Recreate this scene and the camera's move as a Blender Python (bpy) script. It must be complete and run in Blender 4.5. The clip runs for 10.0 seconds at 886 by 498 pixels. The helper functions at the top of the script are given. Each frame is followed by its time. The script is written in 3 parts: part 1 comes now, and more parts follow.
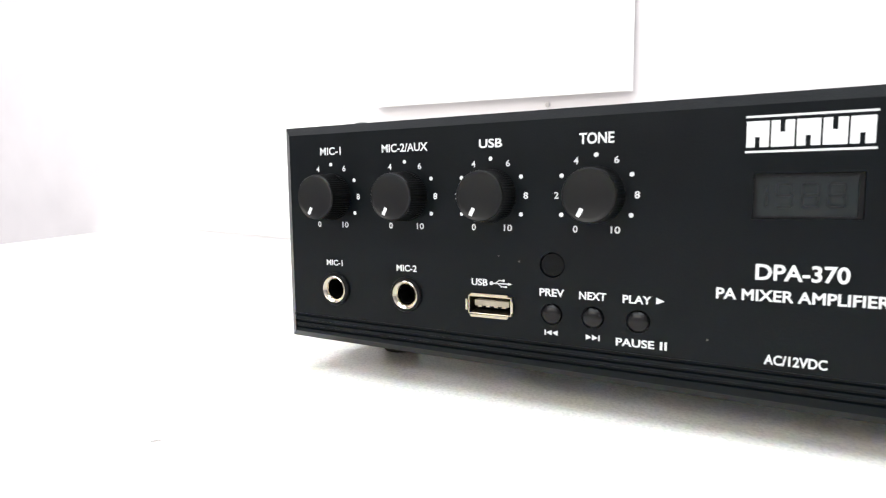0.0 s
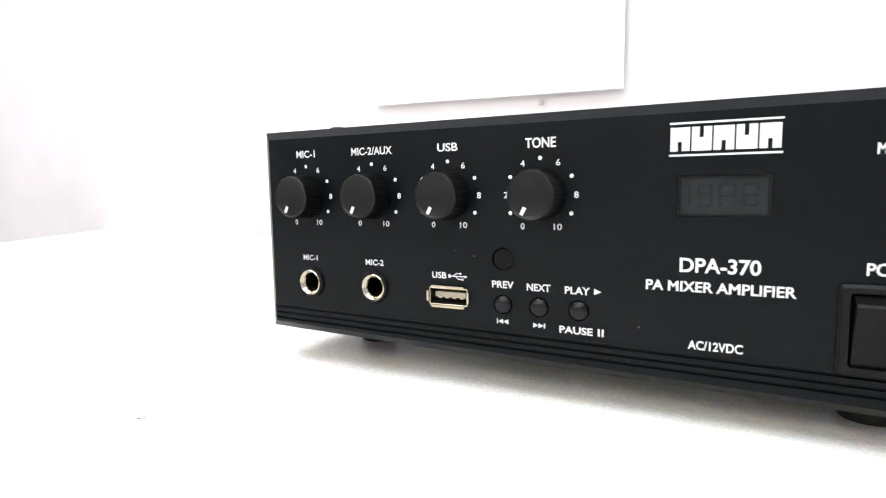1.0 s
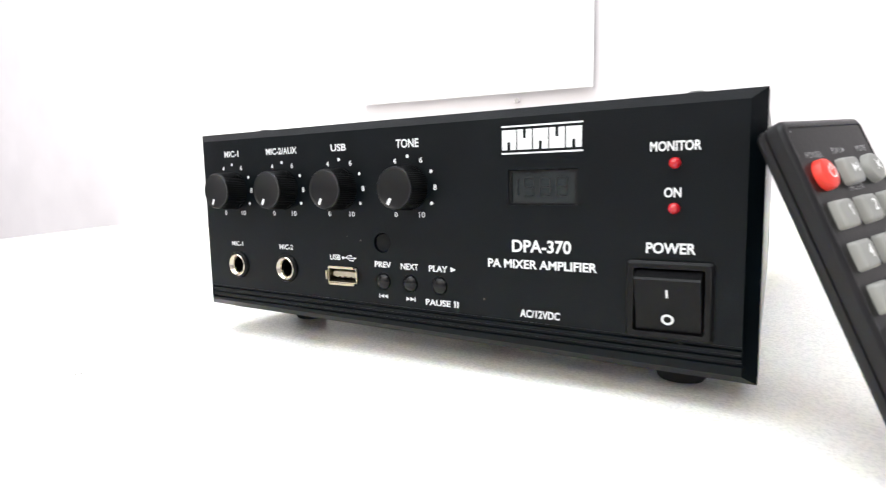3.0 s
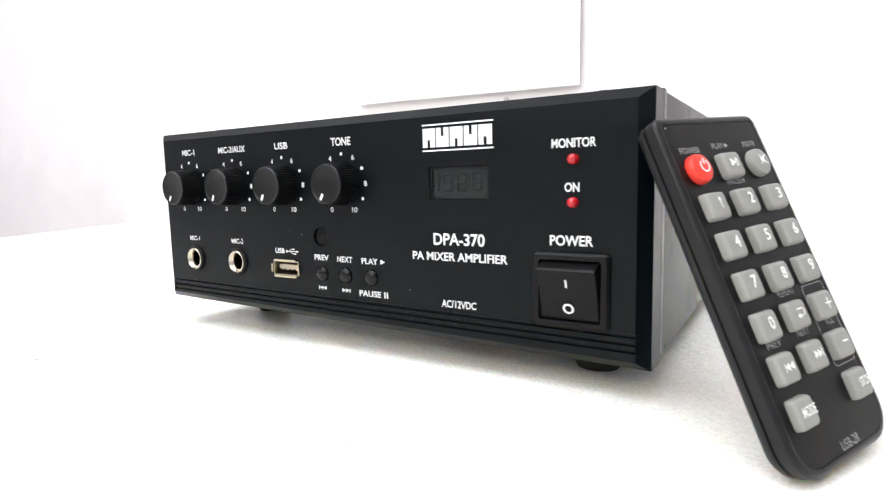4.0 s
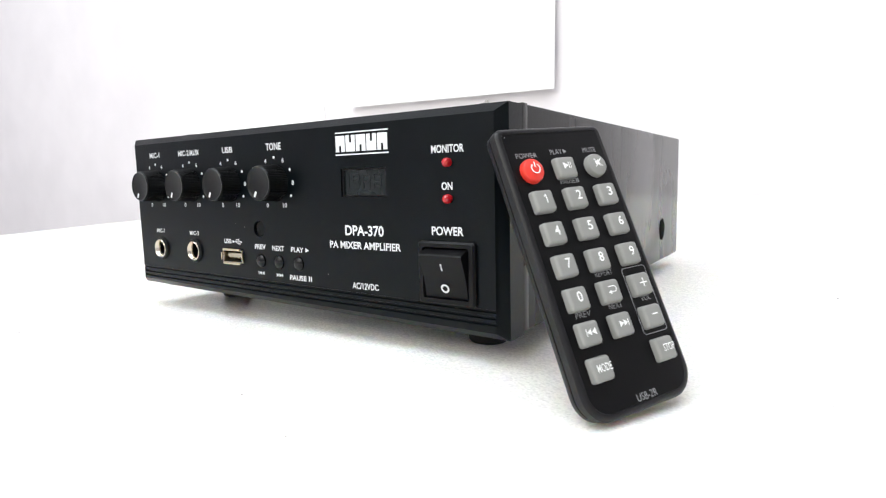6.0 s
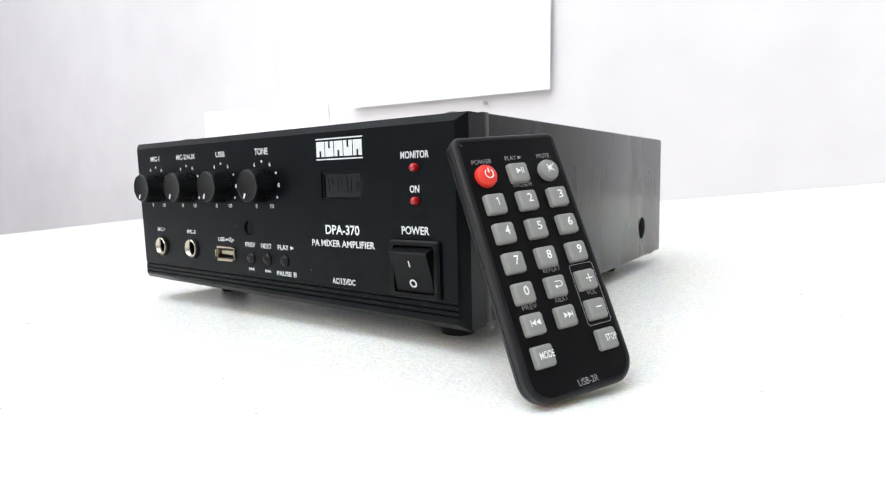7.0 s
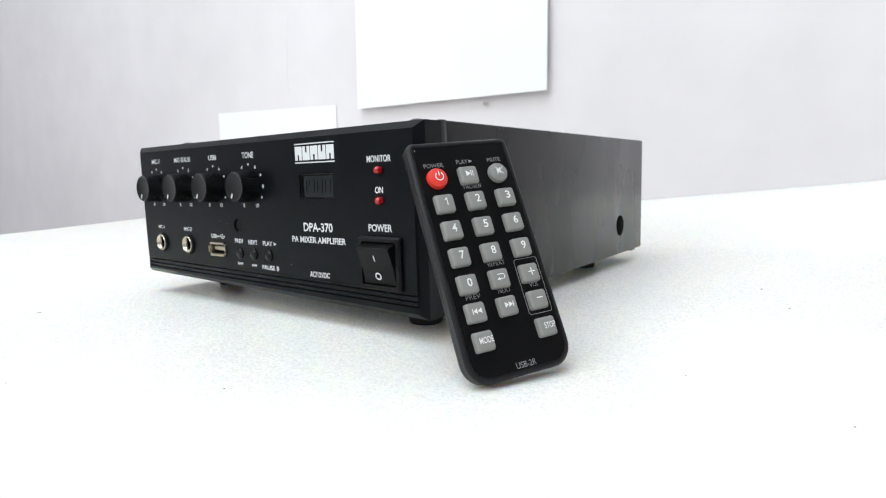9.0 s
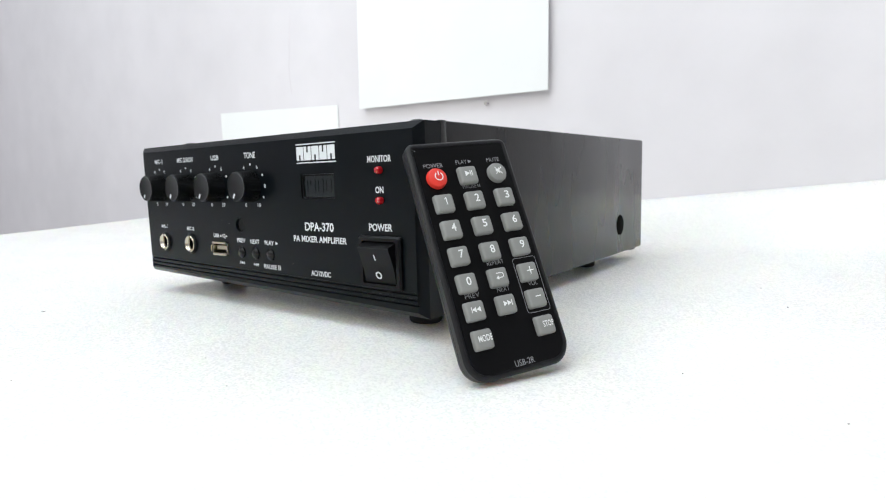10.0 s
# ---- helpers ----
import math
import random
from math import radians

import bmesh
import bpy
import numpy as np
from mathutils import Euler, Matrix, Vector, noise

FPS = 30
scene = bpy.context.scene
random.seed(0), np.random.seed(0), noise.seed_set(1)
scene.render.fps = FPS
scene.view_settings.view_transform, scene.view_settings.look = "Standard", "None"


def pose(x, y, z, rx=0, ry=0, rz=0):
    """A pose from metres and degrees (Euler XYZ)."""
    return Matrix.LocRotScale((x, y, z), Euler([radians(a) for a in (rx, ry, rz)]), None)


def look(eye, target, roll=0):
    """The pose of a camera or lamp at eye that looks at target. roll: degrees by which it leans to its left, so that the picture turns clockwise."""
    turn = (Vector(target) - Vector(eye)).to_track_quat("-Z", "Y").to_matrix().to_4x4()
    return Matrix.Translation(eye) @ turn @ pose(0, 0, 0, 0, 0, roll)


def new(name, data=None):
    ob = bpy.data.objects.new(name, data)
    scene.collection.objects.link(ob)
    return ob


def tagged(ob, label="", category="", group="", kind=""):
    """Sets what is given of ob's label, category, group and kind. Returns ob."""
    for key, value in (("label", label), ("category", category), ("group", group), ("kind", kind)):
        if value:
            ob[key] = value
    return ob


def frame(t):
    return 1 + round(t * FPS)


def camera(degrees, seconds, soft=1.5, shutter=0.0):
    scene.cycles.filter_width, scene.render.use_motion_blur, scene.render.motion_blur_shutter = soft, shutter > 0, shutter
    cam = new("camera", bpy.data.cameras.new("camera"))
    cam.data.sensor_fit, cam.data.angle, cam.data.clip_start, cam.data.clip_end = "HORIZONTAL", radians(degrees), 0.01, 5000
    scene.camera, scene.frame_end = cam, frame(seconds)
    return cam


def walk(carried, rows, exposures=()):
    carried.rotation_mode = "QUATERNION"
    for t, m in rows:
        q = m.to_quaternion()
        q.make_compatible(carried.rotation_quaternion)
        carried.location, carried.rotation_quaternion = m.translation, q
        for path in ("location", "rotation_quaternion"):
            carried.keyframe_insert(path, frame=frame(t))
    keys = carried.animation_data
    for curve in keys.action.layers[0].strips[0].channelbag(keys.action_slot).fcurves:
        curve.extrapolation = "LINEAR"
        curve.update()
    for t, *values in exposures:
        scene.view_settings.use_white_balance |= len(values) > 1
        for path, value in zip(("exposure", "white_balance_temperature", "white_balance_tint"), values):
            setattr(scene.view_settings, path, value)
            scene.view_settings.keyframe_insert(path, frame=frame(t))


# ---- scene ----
cam = camera(74.98, 10.0, soft=1.12, shutter=0.5)
cam.data.dof.use_dof, cam.data.dof.focus_distance, cam.data.dof.aperture_fstop = True, 0.20, 32.0
# seconds, eye in metres, yaw, pitch and roll in degrees
ROWS = [
    (0.0, 0.1410, -0.1573, 0.0642, 26.62, -5.79, -0.66),
    (0.5, 0.1494, -0.1611, 0.0672, 26.62, -6.56, -1.08),
    (1.0, 0.1613, -0.1634, 0.0656, 27.63, -6.25, -0.91),
    (1.5, 0.1712, -0.1672, 0.0664, 28.01, -6.26, -1.01),
    (2.0, 0.1843, -0.1704, 0.0668, 28.60, -6.30, -0.99),
    (2.5, 0.1998, -0.1700, 0.0650, 29.23, -6.24, -1.12),
    (3.0, 0.2179, -0.1674, 0.0641, 29.98, -6.59, -1.25),
    (4.5, 0.2627, -0.1583, 0.0618, 32.18, -6.68, -1.45),
    (5.0, 0.2770, -0.1596, 0.0614, 32.44, -6.79, -1.46),
    (5.5, 0.2886, -0.1619, 0.0612, 32.85, -6.69, -1.36),
    (7.0, 0.3229, -0.1693, 0.0635, 34.72, -6.94, -1.44),
    (7.5, 0.3334, -0.1703, 0.0639, 35.30, -6.98, -1.47),
    (8.0, 0.3436, -0.1715, 0.0631, 35.92, -7.06, -1.55),
    (8.5, 0.3495, -0.1717, 0.0641, 36.38, -7.09, -1.57),
    (9.0, 0.3527, -0.1719, 0.0646, 36.67, -7.13, -1.57),
    (9.5, 0.3544, -0.1718, 0.0639, 36.80, -7.11, -1.60),
    (10.0, 0.3548, -0.1731, 0.0647, 36.89, -7.16, -1.61),
]
EXPOSURES = [(0.0, 0.30, 6260, 6.8), (4.5, 0.36, 6260, 6.8), (5.5, 0.27, 6190, 6), (7.0, -0.04, 6060, 4.6), (8.0, -0.16, 6020, 4), (9.0, -0.24, 5970, 3.0), (10.0, -0.27, 5970, 3.0)]
walk(cam, [(t, pose(x, y, z, 0, 0, yaw) @ pose(0, 0, 0, 90 + pitch) @ pose(0, 0, 0, 0, 0, roll)) for t, x, y, z, yaw, pitch, roll in ROWS], EXPOSURES)

# ---- light ----
world = bpy.data.worlds.new("world")
world.use_nodes = True
world.node_tree.nodes["Background"].inputs["Color"].default_value = (0.8, 0.88, 1.0, 1)
world.node_tree.nodes["Background"].inputs["Strength"].default_value = 0.05
scene.world = world


def area_lamp(name, eye, target, width, height, watts, colour):
    data = bpy.data.lights.new(name, "AREA")
    data.shape, data.size, data.size_y, data.energy, data.color = "RECTANGLE", width, height, watts, colour
    ob = new(name, data)
    ob.matrix_world = look(eye, target)
    return ob


area_lamp("ceiling_light", (-0.15, -0.66, 1.72), (-0.15, -0.64, 0.0), 2.4, 1.25, 38.0, (0.94, 0.965, 1.0))
# added warm fill from behind the camera; the south wall has no opening
area_lamp("front_fill", (-0.12, -1.45, 0.80), (0.05, 0.45, 0.15), 1.3, 0.9, 17.0, (1.0, 0.91, 0.78))

# ---- materials ----


def material(name, colour, rough=0.5, metal=0.0, vary=0.0, vary_scale=20.0, stain=0.0, stain_scale=3.0, bump=0.0, bump_scale=300.0, bump_kind="noise",
             rough_vary=0.0, rough_scale=0.0, stretch=(1, 1, 1), coat=0.0, transmission=0.0, specular=0.5, distance=0.001):
    m = bpy.data.materials.new(name)
    m.use_nodes = True
    nt = m.node_tree
    bsdf = nt.nodes["Principled BSDF"]
    bsdf.inputs["Metallic"].default_value = metal
    bsdf.inputs["Roughness"].default_value = rough
    bsdf.inputs["Coat Weight"].default_value = coat
    bsdf.inputs["Transmission Weight"].default_value = transmission
    bsdf.inputs["Specular IOR Level"].default_value = specular
    bsdf.inputs["Base Color"].default_value = (*colour, 1)
    coords = nt.nodes.new("ShaderNodeTexCoord")
    mapping = nt.nodes.new("ShaderNodeMapping")
    mapping.inputs["Scale"].default_value = stretch
    nt.links.new(coords.outputs["Object"], mapping.inputs["Vector"])
    place = mapping.outputs["Vector"]

    def noise_node(scale, detail):
        n = nt.nodes.new("ShaderNodeTexNoise")
        n.inputs["Scale"].default_value, n.inputs["Detail"].default_value = scale, detail
        nt.links.new(place, n.inputs["Vector"])
        return n.outputs["Fac"]

    def multiply(socket, factor, low, high):
        ramp = nt.nodes.new("ShaderNodeMapRange")
        ramp.inputs["From Min"].default_value, ramp.inputs["From Max"].default_value = 0.3, 0.7
        ramp.inputs["To Min"].default_value, ramp.inputs["To Max"].default_value = low, high
        nt.links.new(factor, ramp.inputs["Value"])
        mix = nt.nodes.new("ShaderNodeMix")
        mix.data_type, mix.blend_type = "RGBA", "MULTIPLY"
        mix.inputs["Factor"].default_value = 1.0
        if socket is None:
            mix.inputs["A"].default_value = (*colour, 1)
        else:
            nt.links.new(socket, mix.inputs["A"])
        nt.links.new(ramp.outputs["Result"], mix.inputs["B"])
        return mix.outputs["Result"]

    socket = None
    if vary:
        socket = multiply(socket, noise_node(vary_scale, 6.0), 1 - vary, 1.0)
    if stain:
        socket = multiply(socket, noise_node(stain_scale, 3.0), 1 - stain, 1.0)
    if socket is not None:
        nt.links.new(socket, bsdf.inputs["Base Color"])
    if rough_vary:
        ramp = nt.nodes.new("ShaderNodeMapRange")
        ramp.inputs["To Min"].default_value, ramp.inputs["To Max"].default_value = rough - rough_vary, rough + rough_vary
        nt.links.new(noise_node(rough_scale or vary_scale * 1.7, 4.0), ramp.inputs["Value"])
        nt.links.new(ramp.outputs["Result"], bsdf.inputs["Roughness"])
    if bump:
        b = nt.nodes.new("ShaderNodeBump")
        b.inputs["Strength"].default_value, b.inputs["Distance"].default_value = bump, distance
        if bump_kind == "cells":
            v = nt.nodes.new("ShaderNodeTexVoronoi")
            v.feature = "SMOOTH_F1"
            v.inputs["Scale"].default_value = bump_scale
            nt.links.new(place, v.inputs["Vector"])
            nt.links.new(v.outputs["Distance"], b.inputs["Height"])
        else:
            nt.links.new(noise_node(bump_scale, 3.0), b.inputs["Height"])
        nt.links.new(b.outputs["Normal"], bsdf.inputs["Normal"])
    return m


FOAM = material("white_foam", (0.93, 0.905, 0.855), 0.6, specular=0.2, vary=0.035, vary_scale=420, stain=0.07, stain_scale=11, bump=0.42, bump_scale=900, bump_kind="cells", distance=0.00034, rough_vary=0.2, rough_scale=800)


def foam_glints(m):
    """Light scatters through the foam, and its skin of small flat cells, each tilted its own way, glitters."""
    nt = m.node_tree
    bsdf = nt.nodes["Principled BSDF"]
    bsdf.inputs["Subsurface Weight"].default_value = 0.5
    bsdf.inputs["Subsurface Radius"].default_value = (1.0, 0.74, 0.36)
    bsdf.inputs["Subsurface Scale"].default_value = 0.008
    coords = nt.nodes.new("ShaderNodeTexCoord")
    cells = nt.nodes.new("ShaderNodeTexVoronoi")
    cells.inputs["Scale"].default_value = 1300
    nt.links.new(coords.outputs["Object"], cells.inputs["Vector"])
    tilt = nt.nodes.new("ShaderNodeVectorMath")
    tilt.operation = "SUBTRACT"
    tilt.inputs[1].default_value = (0.5, 0.5, 0.5)
    nt.links.new(cells.outputs["Color"], tilt.inputs[0])
    scaled = nt.nodes.new("ShaderNodeVectorMath")
    scaled.operation = "SCALE"
    scaled.inputs["Scale"].default_value = 0.6
    nt.links.new(tilt.outputs["Vector"], scaled.inputs[0])
    geometry = nt.nodes.new("ShaderNodeNewGeometry")
    total = nt.nodes.new("ShaderNodeVectorMath")
    nt.links.new(geometry.outputs["Normal"], total.inputs[0])
    nt.links.new(scaled.outputs["Vector"], total.inputs[1])
    unit = nt.nodes.new("ShaderNodeVectorMath")
    unit.operation = "NORMALIZE"
    nt.links.new(total.outputs["Vector"], unit.inputs[0])
    nt.links.new(unit.outputs["Vector"], bsdf.inputs["Coat Normal"])
    bsdf.inputs["Coat Weight"].default_value = 0.42
    bsdf.inputs["Coat Roughness"].default_value = 0.12


foam_glints(FOAM)
WALL = material("wall_paint", (0.815, 0.778, 0.795), 0.75, vary=0.05, vary_scale=14, stain=0.08, stain_scale=3.0, bump=0.15, bump_scale=120)
CEILING = material("ceiling_paint", (0.85, 0.85, 0.85), 0.9, vary=0.02)
FLOOR = material("floor_tile", (0.5, 0.48, 0.46), 0.4, vary=0.1, vary_scale=9)
PAPER = material("white_paper", (0.90, 0.90, 0.88), 0.8, vary=0.04, vary_scale=9)
PANEL = material("black_panel_paint", (0.0016, 0.0032, 0.0045), 0.31, specular=0.145, vary=0.35, vary_scale=60, bump=0.06, bump_scale=1500, rough_vary=0.07)
CASE = material("black_powder_coat", (0.011, 0.0104, 0.0100), 0.28, specular=0.40, vary=0.4, vary_scale=35, stain=0.5, stain_scale=26, bump=0.05, bump_scale=900, rough_vary=0.13, rough_scale=34, stretch=(1, 1, 0.25))
KNOB = material("black_knob_plastic", (0.0035, 0.0038, 0.0042), 0.32, specular=0.24, vary=0.2, vary_scale=80, bump=0.03, bump_scale=2500)
BLACK = material("black_plastic", (0.005, 0.005, 0.0055), 0.40, specular=0.16, vary=0.2, vary_scale=70, bump=0.06, bump_scale=1500)
REMOTE = material("remote_black_plastic", (0.007, 0.007, 0.008), 0.36, specular=0.3, vary=0.2, vary_scale=90, bump=0.12, bump_scale=1400)
FACE = material("remote_face_film", (0.003, 0.003, 0.0034), 0.3, specular=0.15, vary=0.15, vary_scale=50, bump=0.03, bump_scale=900)
# near-black: shade of bores and wells put into the colour; vent_plug shares it
VOID = material("hollow_shade_and_plug_black", (0.0012, 0.0012, 0.0012), 0.8, specular=0.05)
RUBBER = material("black_rubber", (0.012, 0.012, 0.012), 0.7, vary=0.2, vary_scale=200)
INK = material("white_print", (0.70, 0.715, 0.73), 0.5, vary=0.08, vary_scale=400)
KEY_INK = material("white_key_print", (0.86, 0.86, 0.85), 0.5)
GREY_INK = material("grey_print", (0.33, 0.33, 0.34), 0.5)
KEY = material("grey_rubber_key", (0.25, 0.25, 0.235), 0.5, vary=0.08, vary_scale=120, bump=0.06, bump_scale=1200)
RED_KEY = material("red_rubber_key", (0.72, 0.035, 0.02), 0.42, vary=0.06, vary_scale=120)
NICKEL = material("nickel", (0.58, 0.53, 0.44), 0.16, metal=1.0, vary=0.1, vary_scale=200)
USB_STEEL = material("usb_steel", (0.56, 0.50, 0.38), 0.28, metal=1.0, vary=0.2, vary_scale=200)
TONGUE = material("usb_tongue_plastic", (0.42, 0.38, 0.30), 0.45, vary=0.15, vary_scale=300)
LED = material("red_led_plastic", (0.42, 0.008, 0.014), 0.12, coat=0.3, vary=0.1, vary_scale=300)
LCD = material("display_window", (0.010, 0.014, 0.015), 0.2, specular=0.35, vary=0.25, vary_scale=120)
SEGMENT = material("display_segment", (0.0060, 0.0090, 0.0100), 0.2, specular=0.35)
BUTTON = material("glossy_black_button", (0.004, 0.004, 0.0045), 0.26, specular=0.26, vary=0.1, vary_scale=200)
IR = material("infrared_window", (0.002, 0.0025, 0.003), 0.25, specular=0.12)
SCREW = material("black_screw", (0.03, 0.03, 0.03), 0.35, metal=0.6)
CRUMB = material("dark_crumb", (0.12, 0.11, 0.10), 0.8)
NAIL = material("grey_nail", (0.45, 0.42, 0.41), 0.5, metal=0.3)
CRACK = material("crack_line", (0.80, 0.74, 0.76), 0.9, vary=0.3, vary_scale=60)
WOOD = material("table_laminate", (0.75, 0.74, 0.72), 0.4, vary=0.05)

# ---- mesh helpers ----


def empty(name, m=None):
    ob = new(name)
    ob.empty_display_size = 0.02
    if m is not None:
        ob.matrix_world = m
    return ob


def mesh_from(bm, name, mat, smooth=True, angle=35):
    bmesh.ops.recalc_face_normals(bm, faces=bm.faces)
    me = bpy.data.meshes.new(name)
    for f in bm.faces:
        f.smooth = smooth
    for e in bm.edges:
        if len(e.link_faces) == 2 and e.calc_face_angle(0) > radians(angle):
            e.smooth = False
    bm.to_mesh(me)
    bm.free()
    me.materials.append(mat)
    return me


def part(name, bm, mat, parent=None, label="", m=None, smooth=True):
    me = bm if isinstance(bm, bpy.types.Mesh) else mesh_from(bm, name, mat, smooth)
    ob = new(name, me)
    if parent is not None:
        ob.parent = parent
    if m is not None:
        ob.matrix_basis = m
    if label:
        tagged(ob, label=label)
    return ob


def box(x0, x1, y0, y1, z0, z1, bevel=0.0, segments=2):
    bm = bmesh.new()
    bmesh.ops.create_cube(bm, size=1.0)
    for v in bm.verts:
        v.co = Vector(((x0 + x1) / 2 + v.co.x * (x1 - x0), (y0 + y1) / 2 + v.co.y * (y1 - y0), (z0 + z1) / 2 + v.co.z * (z1 - z0)))
    if bevel:
        bmesh.ops.bevel(bm, geom=bm.edges[:], offset=bevel, segments=segments, affect="EDGES", profile=0.5)
    return bm


def join(*bms):
    out = bmesh.new()
    for bm in bms:
        me = bpy.data.meshes.new("temp")
        bm.to_mesh(me)
        bm.free()
        out.from_mesh(me)
        bpy.data.meshes.remove(me)
    return out


def lathe(profile, steps=48, ribs=0.0):
    """Turns (radius, height) pairs round the axis that points out of the panel, towards -y. ribs: depth of knurling on the outermost ring."""
    bm = bmesh.new()
    widest = max(r for r, h in profile)
    rings = []
    for r, h in profile:
        if r < 1e-7:
            rings.append([bm.verts.new((0, -h, 0))])
            continue
        ring = []
        for i in range(steps):
            a = 2 * math.pi * i / steps
            rr = r - (ribs if ribs and i % 2 and r > widest * 0.93 else 0.0)
            ring.append(bm.verts.new((rr * math.cos(a), -h, rr * math.sin(a))))
        rings.append(ring)
    for a, b in zip(rings, rings[1:]):
        for i in range(steps):
            j = (i + 1) % steps
            if len(a) == 1:
                bm.faces.new((a[0], b[i], b[j]))
            elif len(b) == 1:
                bm.faces.new((a[i], b[0], a[j]))
            else:
                bm.faces.new((a[i], b[i], b[j], a[j]))
    return bm


def prism(points, y0, y1):
    """A flat outline of (x, z) pairs, thick from y0 to y1."""
    bm = bmesh.new()
    front = [bm.verts.new((x, y0, z)) for x, z in points]
    back = [bm.verts.new((x, y1, z)) for x, z in points]
    bm.faces.new(front)
    bm.faces.new(back[::-1])
    n = len(points)
    for i in range(n):
        j = (i + 1) % n
        bm.faces.new((front[i], back[i], back[j], front[j]))
    return bm


def rounded(x0, x1, z0, z1, radii, steps=8):
    """Outline of a rectangle with corner radii in the order low left, low right, high right, high left."""
    out = []
    for (cx, cz, sx, sz, start), r in zip(((x0, z0, 1, 1, 180), (x1, z0, -1, 1, 270), (x1, z1, -1, -1, 0), (x0, z1, 1, -1, 90)), radii):
        for i in range(steps + 1):
            a = radians(start + 90 * i / steps)
            out.append((cx + sx * r + r * math.cos(a), cz + sz * r + r * math.sin(a)))
    return out


def lettering(text, x, z, width, height, bold=0.02, spacing=1.0):
    """A mesh of the words, fitted to width and height round (x, z), facing -y, with a hair of thickness."""
    curve = bpy.data.curves.new("words", "FONT")
    curve.body, curve.offset, curve.extrude, curve.space_character, curve.resolution_u = text, bold, 0.0, spacing, 4
    ob = bpy.data.objects.new("words", curve)
    scene.collection.objects.link(ob)
    bpy.context.view_layer.update()
    me = bpy.data.meshes.new_from_object(ob.evaluated_get(bpy.context.evaluated_depsgraph_get()))
    bpy.data.objects.remove(ob)
    bpy.data.curves.remove(curve)
    bm = bmesh.new()
    bm.from_mesh(me)
    bpy.data.meshes.remove(me)
    xs, ys = [v.co.x for v in bm.verts], [v.co.y for v in bm.verts]
    mx, my = (min(xs) + max(xs)) / 2, (min(ys) + max(ys)) / 2
    sx, sy = width / (max(xs) - min(xs)), height / (max(ys) - min(ys))
    for v in bm.verts:
        v.co = Vector((x + (v.co.x - mx) * sx, -0.00012, z + (v.co.y - my) * sy))
    return bm


def shape(points, lift=0.00012):
    """A printed flat shape from (x, z) pairs."""
    bm = bmesh.new()
    bm.faces.new([bm.verts.new((x, -lift, z)) for x, z in points])
    return bm


def disc(x, z, r, n=16):
    return shape([(x + r * math.cos(2 * math.pi * i / n), z + r * math.sin(2 * math.pi * i / n)) for i in range(n)])


def rect(x0, x1, z0, z1):
    return shape([(x0, z0), (x1, z0), (x1, z1), (x0, z1)])


def triangle(x0, x1, z, h):
    return shape([(x0, z - h / 2), (x1, z), (x0, z + h / 2)])


def arc_band(cx, cz, r0, r1, a0, a1, n=20):
    bm = bmesh.new()
    pairs = []
    for i in range(n + 1):
        a = radians(a0 + (a1 - a0) * i / n)
        pairs.append([bm.verts.new((cx + r * math.cos(a), -0.00012, cz + r * math.sin(a))) for r in (r0, r1)])
    for p, q in zip(pairs, pairs[1:]):
        bm.faces.new((p[0], q[0], q[1], p[1]))
    return bm


def stroke(points, w):
    """A printed line of width w through (x, z) pairs."""
    pieces = []
    for (ax, az), (bx, bz) in zip(points, points[1:]):
        d = Vector((bx - ax, bz - az)).normalized() * w / 2
        pieces.append(shape([(ax - d.x - d.y, az - d.y + d.x), (ax - d.x + d.y, az - d.y - d.x), (bx + d.x + d.y, bz + d.y - d.x), (bx + d.x - d.y, bz + d.y + d.x)]))
    return join(*pieces)


def at(x, y, z):
    return Matrix.Translation((x, y, z))


# ---- the room ----
def structure(name, bm, mat, label, category):
    return tagged(part(name, bm, mat, smooth=False), label=label, category=category, kind="structure")


structure("wall_north", box(-2.2, 2.4, 0.45, 0.55, -0.75, 1.75), WALL, "off-white painted plaster wall with faint smudges", "wall")
structure("wall_south", box(-2.2, 2.4, -1.6, -1.5, -0.75, 1.75), WALL, "off-white painted plaster wall", "wall")
structure("wall_west", box(-2.3, -2.2, -1.6, 0.55, -0.75, 1.75), WALL, "off-white painted plaster wall", "wall")
structure("wall_east", box(2.4, 2.5, -1.6, 0.55, -0.75, 1.75), WALL, "off-white painted plaster wall", "wall")
structure("floor", box(-2.3, 2.5, -1.6, 0.55, -0.85, -0.75), FLOOR, "grey tiled floor", "floor")
structure("ceiling", box(-2.3, 2.5, -1.6, 0.55, 1.75, 1.85), CEILING, "white painted ceiling", "ceiling")


def smooth(a, b, x):
    t = min(1.0, max(0.0, (x - a) / (b - a)))
    return t * t * (3 - 2 * t)


def foam_z(x, y):
    """Height of the loose sheet: it sags beside the amplifier and curls up against the wall behind."""
    curl = smooth(0.32, 0.45, y) ** 1.2 * min(0.058, max(0.0, 0.0353 + 0.085 * (x - 0.169)))
    sag = -0.0058 * smooth(0.200, 0.248, x) * (1 - smooth(0.005, 0.10, y))
    return curl + sag


